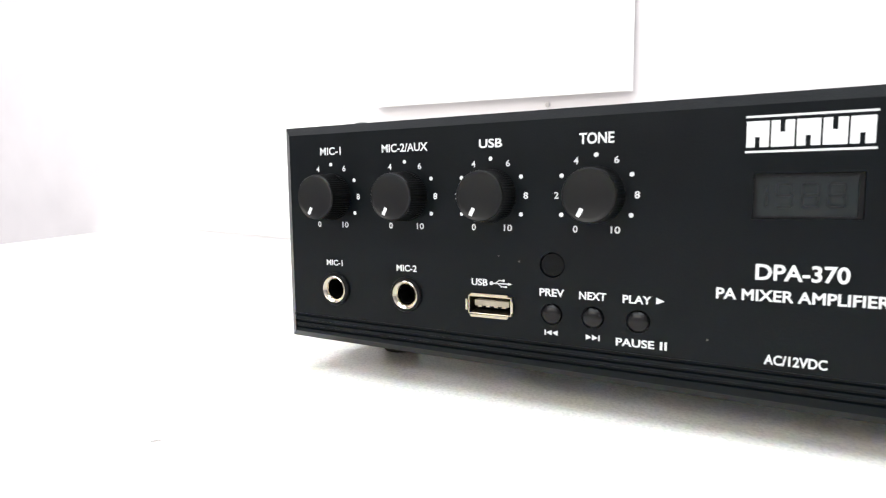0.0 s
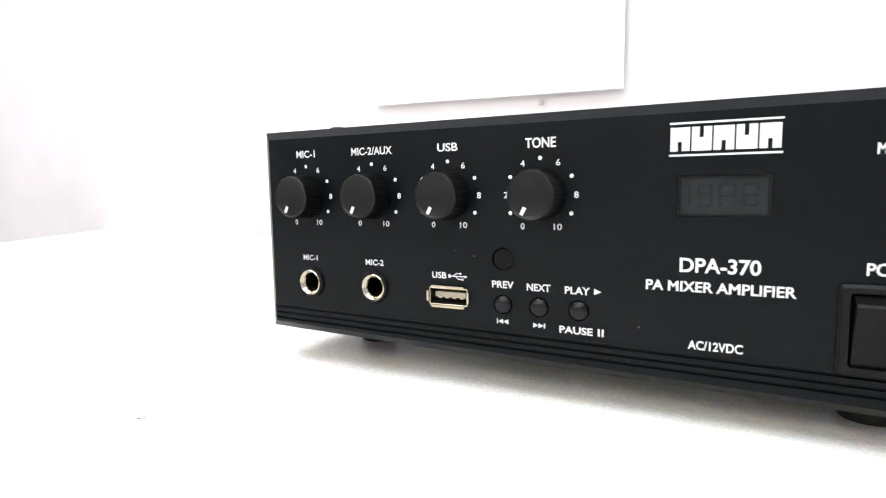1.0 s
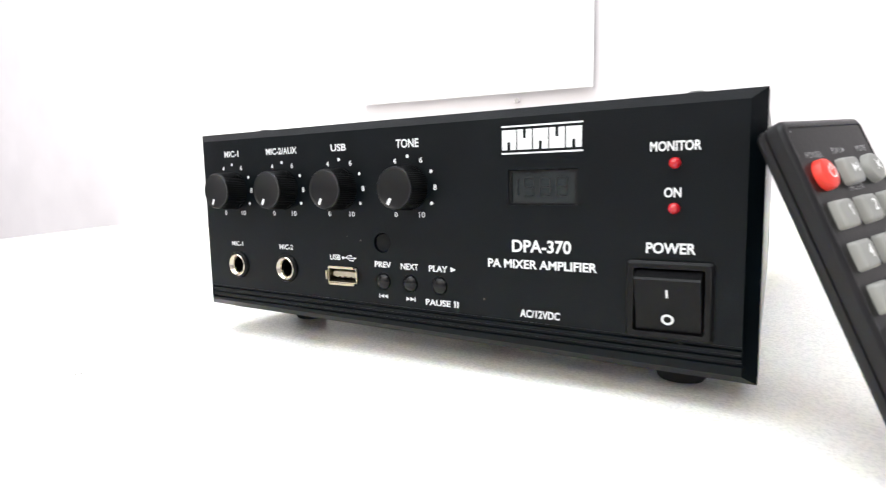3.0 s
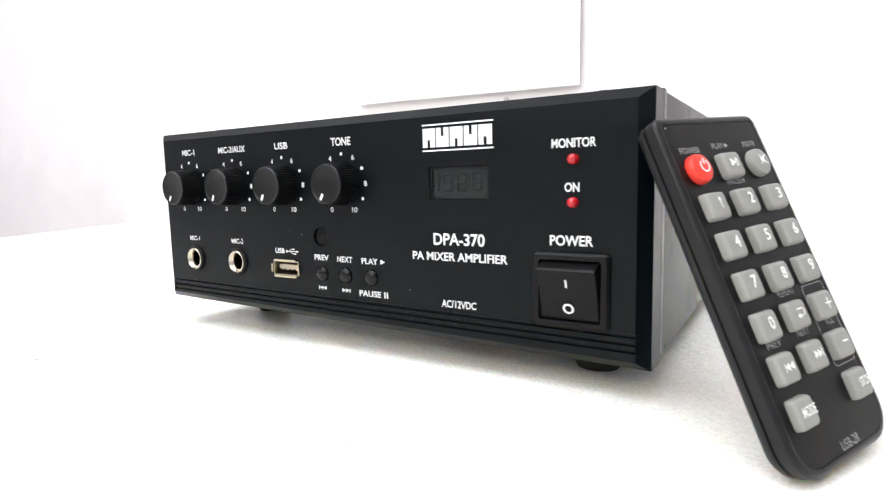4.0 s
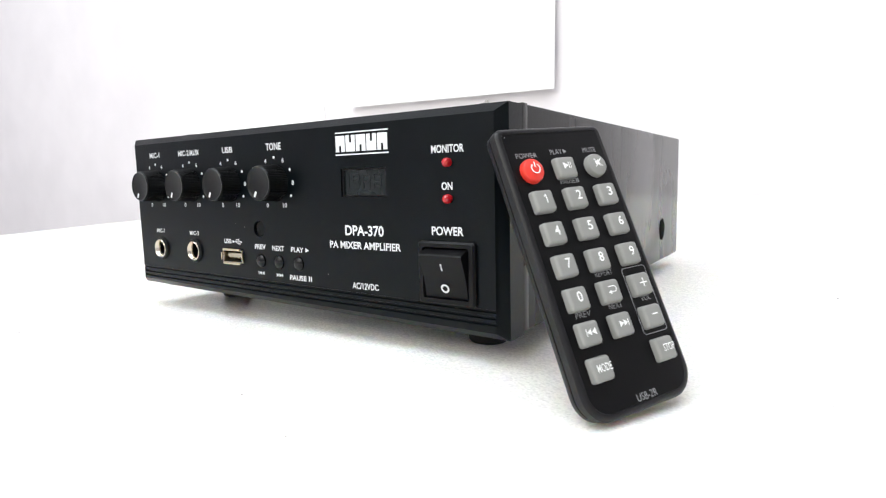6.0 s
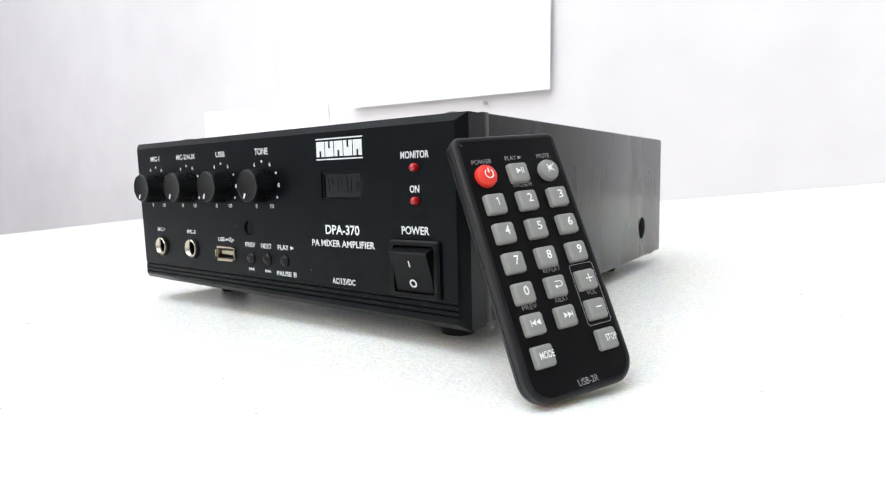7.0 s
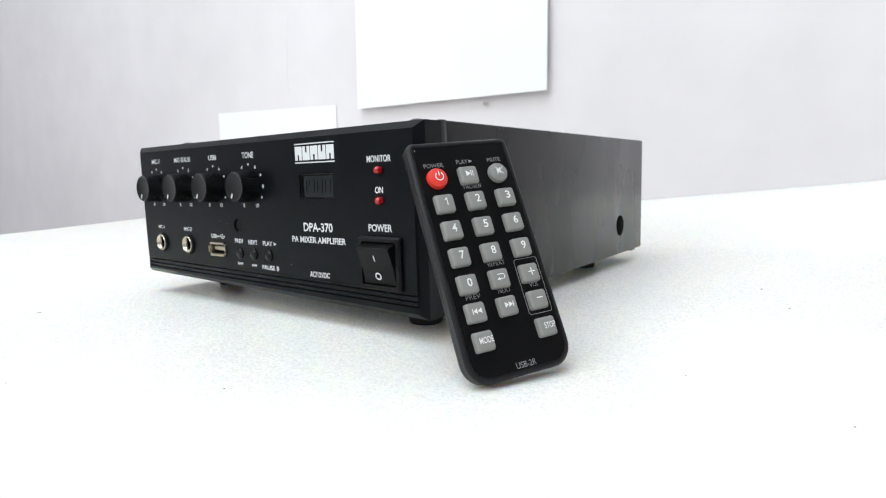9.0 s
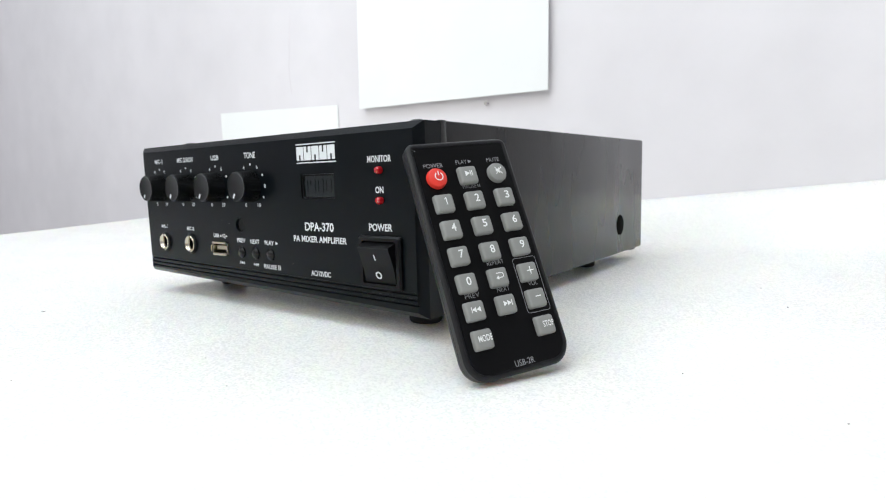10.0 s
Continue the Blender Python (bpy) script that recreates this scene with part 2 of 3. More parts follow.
def foam_sheet():
    """A packing foam sheet, whose far edge curls up against the wall."""
    bm = bmesh.new()
    nx, ny = 150, 110
    grids = []
    for lift in (0.0, -0.008):
        grid = []
        for j in range(ny + 1):
            y = -0.75 + (0.4497 + 0.75) * j / ny
            left = -0.611 - 0.52 * (y - 0.05)
            row = []
            for i in range(nx + 1):
                x = left + (1.35 - left) * i / nx
                wave = 0.0007 * noise.noise(Vector((x * 9, y * 9, 0.3))) * smooth(0.0, 0.12, math.hypot(max(0, abs(x - 0.12) - 0.15), max(0, abs(y - 0.12) - 0.15)))
                row.append(bm.verts.new((x, y, lift + foam_z(x, y) + wave)))
            grid.append(row)
        grids.append(grid)
    top, low = grids
    for g in grids:
        for j in range(ny):
            for i in range(nx):
                bm.faces.new((g[j][i], g[j][i + 1], g[j + 1][i + 1], g[j + 1][i]))
    for j in range(ny):
        for i in (0, nx):
            bm.faces.new((top[j][i], top[j + 1][i], low[j + 1][i], low[j][i]))
    for i in range(nx):
        for j in (0, ny):
            bm.faces.new((top[j][i], top[j][i + 1], low[j][i + 1], low[j][i]))
    ob = part("foam_sheet", bm, FOAM)
    return tagged(ob, label="white packing foam sheet covering the table, curling up at the wall", category="foam sheet")


foam_sheet()
table = tagged(empty("table"), label="pale laminate table under the foam sheet", category="table")
part("tabletop", box(-0.58, 1.3, -0.72, 0.44, -0.05, -0.0150, 0.002), WOOD, table)
for lx in (-0.55, 1.25):
    for ly in (-0.66, 0.22):
        part("leg", box(lx - 0.02, lx + 0.02, ly - 0.02, ly + 0.02, -0.75, -0.05), WOOD, table)


def paper_sheet(name_label, x0, x1, z_left, z_right, height, low, high):
    """A stiff sheet hung on the wall whose lower edge stands further off it."""
    bm = bmesh.new()
    n = 10
    sheets = []
    for thick in (0.0005, 0.0):
        sheets.append([[bm.verts.new((x0 + (x1 - x0) * i / n, 0.45 - thick - high - (low - high) * (1 - j / n) - 0.0004 * math.sin(5 * i / n + 2 * j / n), z_left + (z_right - z_left) * i / n + height * j / n)) for i in range(n + 1)] for j in range(n + 1)])
    front, back = sheets
    for g in sheets:
        for j in range(n):
            for i in range(n):
                bm.faces.new((g[j][i], g[j][i + 1], g[j + 1][i + 1], g[j + 1][i]))
    for k in range(n):
        for m in (0, n):
            bm.faces.new((front[k][m], front[k + 1][m], back[k + 1][m], back[k][m]))
            bm.faces.new((front[m][k], front[m][k + 1], back[m][k + 1], back[m][k]))
    return tagged(part("paper_sheet", bm, PAPER), label=name_label, category="paper", group="papers on the wall")


paper_sheet("large white paper sheet taped to the wall", -0.2485, 0.050, 0.1645, 0.1590, 0.235, 0.010, 0.003)
paper_sheet("smaller white paper sheet low on the wall", -0.6085, -0.303, 0.012, -0.0015, 0.1775, 0.0012, 0.0008)
nail = lathe([(0, 0.006), (0.0022, 0.006), (0.0028, 0.005), (0.0028, 0.004), (0.001, 0.0038), (0.001, -0.004)], 12)
tagged(part("nail", nail, NAIL, m=at(-0.036, 0.449, 0.1525)), label="small grey nail head in the wall below the paper", category="nail")

crack = bmesh.new()
line = [(-0.402, 0.3243), (-0.4071, 0.2827), (-0.4122, 0.2409), (-0.409, 0.2039)]
pairs = [[crack.verts.new((x + d, 0.4494, z)) for d in (-0.0004, 0.0004)] for x, z in line]
for p, q in zip(pairs, pairs[1:]):
    crack.faces.new((p[0], p[1], q[1], q[0]))
structure("wall_crack", crack, CRACK, "faint hairline crack in the wall paint", "crack")

# ---- the amplifier ----
W0, W1, Z0, Z1 = -0.0006, 0.2155, 0.0098, 0.0864
amp = tagged(empty("amplifier", at(0.11, 0.13, 0)), label="black mixer amplifier with four knobs, standing on the foam", category="amplifier")
BASE = at(-0.11, -0.13, 0)


def amp_part(name, bm, mat, label="", m=None, parent=None, smooth=True):
    if parent is not None:
        return part(name, bm, mat, parent, label, m, smooth)
    return part(name, bm, mat, amp, label, BASE @ (m if m is not None else Matrix()), smooth)


GROOVES = (0.0198, 0.0176, 0.0155)
KNOBS = ((0.0207, "MIC-1", 0.0085), (0.0491, "MIC-2/AUX", 0.0165), (0.0779, "USB", 0.0072), (0.1081, "TONE", 0.0092))
KNOB_Z = 0.0625
JACKS = (0.0213, 0.0490)
JACK_Z = 0.0313
BUTTONS = (0.0963, 0.1078, 0.1197)
BUTTON_Z = 0.0290


def panel_mesh():
    ch, dp = 0.0038, 0.0030
    prof = [(0.0131, Z0), (dp, Z0), (0.0, Z0 + 0.0026)]
    for g in sorted(GROOVES):
        prof += [(0.0, g - 0.0006), (0.0009, g - 0.0003), (0.0009, g + 0.0003), (0.0, g + 0.0006)]
    prof += [(0.0, Z1 - 0.0030), (dp, Z1), (0.0131, Z1)]
    bm = bmesh.new()
    ends = []
    for x, sign, drop in ((W0, 1, 0.0028), (W1, -1, -0.0014)):
        ends.append([bm.verts.new((x + sign * ch * max(0.0, dp - y) / dp, y, z + (drop if z < 0.0135 else math.copysign(0.0014, drop) if z < 0.03 else 0.0))) for y, z in prof])
    a, b = ends
    n = len(prof)
    for i in range(n):
        j = (i + 1) % n
        bm.faces.new((a[i], b[i], b[j], a[j]))
    bm.faces.new(a)
    bm.faces.new(b[::-1])
    bmesh.ops.triangulate(bm, faces=[f for f in bm.faces if len(f.verts) > 4])
    bmesh.ops.recalc_face_normals(bm, faces=bm.faces)
    solid = bpy.data.meshes.new("solid")
    bm.to_mesh(solid)
    bm.free()
    cuts = [box(0.1453, 0.1674, -0.002, 0.004, 0.0566, 0.0673), box(0.0706, 0.0846, -0.002, 0.009, 0.0271, 0.0330), box(0.1834, 0.2040, -0.002, 0.011, 0.0205, 0.0400)]
    for x in JACKS:
        cuts.append(prism([(x + 0.0054 * math.cos(2 * math.pi * i / 32), JACK_Z + 0.0054 * math.sin(2 * math.pi * i / 32)) for i in range(32)], -0.002, 0.010))
    for x in BUTTONS:
        cuts.append(prism([(x + 0.0031 * math.cos(2 * math.pi * i / 24), BUTTON_Z + 0.0031 * math.sin(2 * math.pi * i / 24)) for i in range(24)], -0.002, 0.004))
    cuts.append(prism([(0.0963 + 0.0036 * math.cos(2 * math.pi * i / 32), 0.0430 + 0.0036 * math.sin(2 * math.pi * i / 32)) for i in range(32)], -0.002, 0.003))
    cutter_bm = join(*cuts)
    bmesh.ops.recalc_face_normals(cutter_bm, faces=cutter_bm.faces)
    cutter_me = bpy.data.meshes.new("cutter")
    cutter_bm.to_mesh(cutter_me)
    cutter_bm.free()
    body, cutter = new("solid", solid), new("cutter", cutter_me)
    mod = body.modifiers.new("cut", "BOOLEAN")
    mod.operation, mod.object, mod.solver = "DIFFERENCE", cutter, "EXACT"
    bpy.context.view_layer.update()
    out = bpy.data.meshes.new_from_object(body.evaluated_get(bpy.context.evaluated_depsgraph_get()))
    bpy.data.objects.remove(body)
    bpy.data.objects.remove(cutter)
    out.materials.clear()
    out.materials.append(PANEL)
    return out


amp_part("front_panel", panel_mesh(), PANEL, "black front panel with bevelled rim and three grooves")
case_bm = box(W0 + 0.0006, W1 - 0.0004, 0.0131, 0.262, Z0 - 0.0012, Z1 + 0.0006, 0.0012, 2)
case = amp_part("case", case_bm, CASE, "black powder-coated sheet steel case with faint streaks")
amp_part("front_flange", box(W1 - 0.0020, W1 + 0.00005, 0.0132, 0.0170, Z0 - 0.0006, Z1 + 0.0006, 0.0003), CASE, "narrow folded flange of the steel case")
side_turn = pose(0, 0, 0, 0, 0, 90)
amp_part("vent_plug", lathe([(0, 0.00015), (0.0066, 0.00015), (0.0070, 0.0)], 32), VOID, "round black plug in the side", at(W1 - 0.0004, 0.2165, 0.0283) @ side_turn)
for fx, fy in ((0.0215, 0.0425), (0.1935, 0.0275), (0.032, 0.238), (0.1935, 0.205)):
    low = foam_z(fx, fy) - 0.0003
    foot = lathe([(0, low), (0.0068, low), (0.0075, low + 0.0012), (0.0080, 0.0095), (0, 0.0095)], 32)
    amp_part("foot", foot, RUBBER, "round black rubber foot", at(fx, fy, 0.0) @ pose(0, 0, 0, -90))
amp_part("rear_lip", box(W0 + 0.006, W1 - 0.004, 0.250, 0.259, 0.0066, 0.0089, 0.0003), CASE)
for sx, sy in ((0.0185, 0.022), (0.1965, 0.022)):
    screw = lathe([(0.0, 0.0022), (0.0022, 0.0021), (0.0036, 0.0013), (0.0040, 0.0), (0.0040, -0.0004)], 20)
    amp_part("screw", screw, SCREW, "domed black screw", at(sx, sy, Z1 + 0.0006) @ pose(0, 0, 0, -90))

# knobs with their printed scales
knob_profile = [(0, 0.0086), (0.0058, 0.0086), (0.0064, 0.0088), (0.0068, 0.0090), (0.0071, 0.0086), (0.0073, 0.0078), (0.0075, 0.0012), (0.0078, 0.0004), (0.0078, 0.0)]
for n, (kx, word, width) in enumerate(KNOBS):
    knob = amp_part("knob", lathe(knob_profile, 120, 0.00025), KNOB, "knurled black plastic knob turned to zero", at(kx, 0, KNOB_Z))
    d = Vector((-0.46, -0.89))
    line = stroke([(d.x * 0.0043, d.y * 0.0043), (d.x * 0.0063, d.y * 0.0063)], 0.0011)
    part("pointer", line, INK, knob, "white pointer line", at(0, -0.0086, 0))
    marks = []
    for k, sign in enumerate(("", "6", "", "8", "", "10", None, "0", "", "2", "", "4")):
        if sign is None:
            continue
        a = radians(90 - 30 * k)
        px, pz = kx + 0.0107 * math.cos(a), KNOB_Z + 0.0107 * math.sin(a)
        marks.append(lettering(sign, px, pz, 0.0025 if sign == "10" else 0.0013, 0.0019, 0.02) if sign else disc(px, pz, 0.00062))
    amp_part("dial_scale", join(*marks), INK, "white printed dial numbers and dots", smooth=False)
    amp_part("knob_name", lettering(word, kx, 0.0776, width, 0.0026 if n < 3 else 0.0030, 0.022), INK, "white printed word", smooth=False)

# printed words
for word, x, z, w, h in (("MIC-1", 0.0211, 0.0403, 0.0066, 0.0020), ("MIC-2", 0.0492, 0.0398, 0.0074, 0.0021), ("USB", 0.0743, 0.0369, 0.0052, 0.0021), ("PREV", 0.0963, 0.0352, 0.0071, 0.0022),
                         ("NEXT", 0.1077, 0.0350, 0.0073, 0.0022), ("PLAY", 0.1193, 0.0349, 0.0073, 0.0022), ("PAUSE", 0.1190, 0.0231, 0.0098, 0.0022), ("DPA-370", 0.1560, 0.0438, 0.0190, 0.0040),
                         ("PA MIXER AMPLIFIER", 0.1557, 0.0381, 0.0352, 0.0028), ("AC/12VDC", 0.1556, 0.0225, 0.0130, 0.0025), ("MONITOR", 0.1940, 0.0725, 0.0130, 0.0027), ("ON", 0.1936, 0.0600, 0.0044, 0.0027),
                         ("POWER", 0.1934, 0.0447, 0.0129, 0.0031)):
    amp_part("lettering", lettering(word, x, z, w, h, 0.024), INK, smooth=False)
amp_part("play_symbol", triangle(0.1241, 0.1262, 0.0349, 0.0018), INK, smooth=False)
amp_part("pause_symbol", join(rect(0.1253, 0.1259, 0.0220, 0.0242), rect(0.1264, 0.1270, 0.0220, 0.0242)), INK, smooth=False)
amp_part("previous_symbol", join(rect(0.0943, 0.0947, 0.0229, 0.0245), triangle(0.0964, 0.0948, 0.0237, 0.0016), triangle(0.0981, 0.0965, 0.0237, 0.0016)), INK, smooth=False)
amp_part("next_symbol", join(rect(0.1094, 0.1098, 0.0227, 0.0243), triangle(0.1060, 0.1076, 0.0235, 0.0016), triangle(0.1077, 0.1093, 0.0235, 0.0016)), INK, smooth=False)
ux, uz = 0.0781, 0.0368
amp_part("usb_symbol", join(disc(ux, uz, 0.0006), stroke([(ux, uz), (ux + 0.0052, uz)], 0.00035), triangle(ux + 0.0052, ux + 0.0064, uz, 0.0010), stroke([(ux + 0.0012, uz), (ux + 0.0024, uz + 0.0009), (ux + 0.0036, uz + 0.0009)], 0.00032),
                            disc(ux + 0.0038, uz + 0.0009, 0.0004), stroke([(ux + 0.0020, uz), (ux + 0.0031, uz - 0.0009), (ux + 0.0043, uz - 0.0009)], 0.00032), rect(ux + 0.0042, ux + 0.0049, uz - 0.0012, uz - 0.0006)), INK, smooth=False)
# maker's badge: plain white blocks between two bars
badge = [rect(0.1432, 0.1690, 0.0804, 0.0809), rect(0.1432, 0.1690, 0.0722, 0.0727)]
for i in range(5):
    bx = 0.1434 + 0.00512 * i
    low, high = ((0.0735, 0.0759), (0.0769, 0.0796))[i % 2]
    rest = (high, 0.0796) if i % 2 == 0 else (0.0735, low)
    badge += [rect(bx, bx + 0.0018, 0.0735, 0.0796), rect(bx + 0.0028, bx + 0.0047, 0.0735, 0.0796), rect(bx + 0.0018, bx + 0.0028, *rest)]
amp_part("badge", join(*badge), INK, "plain white block badge between two bars", smooth=False)

# sockets
for jx in JACKS:
    jack = amp_part("jack_socket", lathe([(0.0029, -0.008), (0.0029, 0.0), (0.0036, 0.0011), (0.0043, 0.0016), (0.0046, 0.0013), (0.0047, -0.004)], 40), NICKEL, "nickel-plated round jack socket with dark bore", at(jx, 0, JACK_Z))
    part("collar", lathe([(0.0046, 0.0010), (0.0053, 0.0010), (0.0057, 0.0004), (0.0057, 0.0), (0.0053, -0.003)], 40), BLACK, jack, "black collar")
    part("bore", lathe([(0, -0.0072), (0.00285, -0.0072), (0.00285, -0.0003)], 24), VOID, jack, "dark bore")


def usb_port():
    x0, x1, z0, z1, t = 0.0707, 0.0845, 0.0272, 0.0329, 0.0004
    port = join(box(x0, x1, -0.0006, 0.0085, z1 - t, z1, 0.0001, 1), box(x0, x1, -0.0006, 0.0085, z0, z0 + t, 0.0001, 1), box(x0, x0 + t, -0.0006, 0.0085, z0, z1, 0.0001, 1), box(x1 - t, x1, -0.0006, 0.0085, z0, z1, 0.0001, 1),
                prism([(x0 + 0.0008, z1), (x1 - 0.0008, z1), (x1 - 0.0012, z1 + 0.0007), (x0 + 0.0012, z1 + 0.0007)], -0.0013, -0.0008),
                prism([(x0 + 0.0012, z0 - 0.0007), (x1 - 0.0012, z0 - 0.0007), (x1 - 0.0008, z0), (x0 + 0.0008, z0)], -0.0013, -0.0008),
                box(x0 - 0.0006, x0, -0.0012, -0.0008, z0 + 0.0012, z1 - 0.0012), box(x1, x1 + 0.0006, -0.0012, -0.0008, z0 + 0.0012, z1 - 0.0012))
    ob = amp_part("usb_socket", port, USB_STEEL, "tan metal socket shell")
    part("tongue", box(x0 + 0.0014, x1 - 0.0014, 0.0012, 0.008, z1 - 0.0034, z1 - 0.0016, 0.0001, 1), TONGUE, ob, "pale plastic tongue")
    part("hollow", box(x0 + t, x1 - t, 0.0074, 0.0084, z0 + t, z1 - t), VOID, ob)
    for i in range(4):
        part("contact", box(x0 + 0.0024 + i * 0.0026, x0 + 0.0036 + i * 0.0026, 0.0014, 0.007, z1 - 0.0038, z1 - 0.0034), USB_STEEL, ob)


usb_port()
for bx in BUTTONS:
    amp_part("push_button", lathe([(0, 0.0013), (0.0012, 0.00125), (0.0022, 0.0009), (0.0027, 0.0003), (0.0028, -0.002)], 28), BUTTON, "small domed black push button", at(bx, 0, BUTTON_Z))
amp_part("sensor_window", lathe([(0, -0.0007), (0.0032, -0.0007), (0.0034, -0.0012), (0.0035, -0.002)], 32), IR, "round dark infrared window", at(0.0963, 0, 0.0430))
for px, pz, pr in ((0.1365, 0.0259, 0.0003), (0.0867, 0.0436, 0.00030), (0.0804, 0.0450, 0.00020), (0.1961, 0.0184, 0.00018), (0.1968, 0.0183, 0.00014)):
    amp_part("dust_speck", disc(px, pz, pr, 8), CRUMB, "tiny dull dust speck", smooth=False)

# display
amp_part("display_frame", join(box(0.1454, 0.1462, 0.0006, 0.0030, 0.0567, 0.0672), box(0.1663, 0.1673, 0.0006, 0.0030, 0.0567, 0.0672), box(0.1462, 0.1663, 0.0006, 0.0030, 0.0567, 0.0572), box(0.1462, 0.1663, 0.0006, 0.0030, 0.0665, 0.0672)), BLACK, "thin black inner frame")
display = amp_part("display", box(0.1454, 0.1673, 0.0012, 0.0036, 0.0567, 0.0672), LCD, "unlit dark liquid crystal display window")
SEGMENTS = {"1": "bc", "9": "abcdfg", "8": "abcdefg"}


def digit(char, x, z, w, h, t):
    lines = {"a": ((0, h), (w, h)), "b": ((w, h), (w, h / 2)), "c": ((w, h / 2), (w, 0)), "d": ((0, 0), (w, 0)), "e": ((0, h / 2), (0, 0)), "f": ((0, h), (0, h / 2)), "g": ((0, h / 2), (w, h / 2))}
    for s in SEGMENTS[char]:
        (ax, az), (bx, bz) = lines[s]
        g = Vector((bx - ax, bz - az)).normalized() * t * 0.75
        part("segment", stroke([(x + ax + g.x, z + az + g.y), (x + bx - g.x, z + bz - g.y)], t), SEGMENT, display, m=at(0, 0.0011, 0), smooth=False)


digit("1", 0.1466, 0.0594, 0.0016, 0.0054, 0.0006)
for i in range(3):
    digit("8" if i else "9", 0.1503 + 0.0052 * i, 0.0594, 0.0032, 0.0054, 0.0006)

# indicator lamps
for lz in (0.0679, 0.0557):
    amp_part("indicator_lamp", lathe([(0, 0.0027), (0.0007, 0.0026), (0.0012, 0.0022), (0.0015, 0.0016), (0.0016, 0.0008), (0.0016, -0.001)], 28), LED, "red plastic indicator lamp", at(0.1941, 0, lz))

# power switch
sx0, sx1, sz0, sz1 = 0.1818, 0.2048, 0.0193, 0.0412
ring_in = rounded(sx0 + 0.0022, sx1 - 0.0022, sz0 + 0.0020, sz1 - 0.0020, [0.0008] * 4, 4)
ring_out = rounded(sx0, sx1, sz0, sz1, [0.0012] * 4, 4)
ring_top = rounded(sx0 + 0.0007, sx1 - 0.0007, sz0 + 0.0007, sz1 - 0.0007, [0.0010] * 4, 4)
bm = bmesh.new()
loops = [[bm.verts.new((x, y, z)) for x, z in pts] for pts, y in ((ring_out, 0.0), (ring_out, -0.0012), (ring_top, -0.0020), (ring_in, -0.0020), (ring_in, 0.008))]
for a, b in zip(loops, loops[1:]):
    for i in range(len(a)):
        j = (i + 1) % len(a)
        bm.faces.new((a[i], a[j], b[j], b[i]))
switch = amp_part("power_switch", bm, BLACK, "black rocker power switch, off")
rx0, rx1 = sx0 + 0.0030, sx1 - 0.0030
side = [(0.006, 0.0388), (-0.0012, 0.0386), (-0.0052, 0.0372), (-0.0056, 0.0366), (-0.0046, 0.0340), (-0.0032, 0.0305), (-0.0020, 0.0265), (-0.0013, 0.0225), (-0.0010, 0.0217), (0.006, 0.0217)]
bm = bmesh.new()
ends = [[bm.verts.new((x, y, z)) for y, z in side] for x in (rx0, rx1)]
for i in range(len(side)):
    j = (i + 1) % len(side)
    bm.faces.new((ends[0][i], ends[1][i], ends[1][j], ends[0][j]))
bm.faces.new(ends[0])
bm.faces.new(ends[1][::-1])
bmesh.ops.bevel(bm, geom=[e for e in bm.edges if e.calc_face_angle(0) > 0.8], offset=0.0004, segments=2, affect="EDGES")
rocker = part("rocker", bm, BLACK, switch, "curved black rocker")
part("rocker_well", box(sx0 + 0.0022, sx1 - 0.0022, 0.0062, 0.0078, sz0 + 0.002, sz1 - 0.002), VOID, switch)
part("on_mark", rect(-0.0003, 0.0003, -0.0013, 0.0013), INK, rocker, "white line mark", pose((rx0 + rx1) / 2, -0.0043, 0.0328, 21), smooth=False)
part("off_mark", arc_band(0, 0, 0.0010, 0.0017, 0, 360), INK, rocker, "white ring mark", pose((rx0 + rx1) / 2, -0.00205, 0.0252, 17), smooth=False)

# ---- the remote control ----
# its own x runs across, z up along it and -y out of its face
across, up, out = Vector((0.4442, 0.8940, 0.0593)), Vector((-0.3932, 0.1351, 0.9095)), Vector((0.8050, -0.4273, 0.4115))
origin = Vector((0.2327, -0.0086, 0.0553)) - out * 0.0021
REMOTE_POSE = Matrix(((across.x, -out.x, up.x, origin.x), (across.y, -out.y, up.y, origin.y), (across.z, -out.z, up.z, origin.z), (0, 0, 0, 1)))
remote = tagged(empty("remote_control", REMOTE_POSE), label="slim black remote control with grey keys leaning on the amplifier", category="remote control")
RX0, RX1, RZ0, RZ1 = -0.0080, 0.0345, -0.0636, 0.0250


def inset(d, y, radii):
    return [(x, y, z) for x, z in rounded(RX0 + d, RX1 - d, RZ0 + d, RZ1 - d, [max(0.0004, r - d) for r in radii], 8)]


RR = (0.0085, 0.0085, 0.0030, 0.0030)
bm = bmesh.new()
loops = [[bm.verts.new(p) for p in inset(d, y, RR)] for d, y in ((0.0022, 0.0072), (0.0010, 0.0068), (0.0003, 0.0058), (0.0003, 0.0044), (0.0008, 0.0042), (0.0008, 0.0038), (0.0, 0.0035), (0.0, 0.0010), (0.0005, 0.0003), (0.0013, 0.0), (0.0019, 0.0001), (0.0021, 0.0004))]
for a, b in zip(loops, loops[1:]):
    for i in range(len(a)):
        j = (i + 1) % len(a)
        bm.faces.new((a[i], a[j], b[j], b[i]))
bm.faces.new(loops[0][::-1])
bm.faces.new(loops[-1])
part("body", bm, REMOTE, remote, "two-piece black plastic body with a seam")
bm = bmesh.new()
f0 = [bm.verts.new(p) for p in inset(0.0022, 0.0002, RR)]
f1 = [bm.verts.new(p) for p in inset(0.0022, 0.0006, RR)]
bm.faces.new(f0)
for i in range(len(f0)):
    j = (i + 1) % len(f0)
    bm.faces.new((f0[i], f0[j], f1[j], f1[i]))
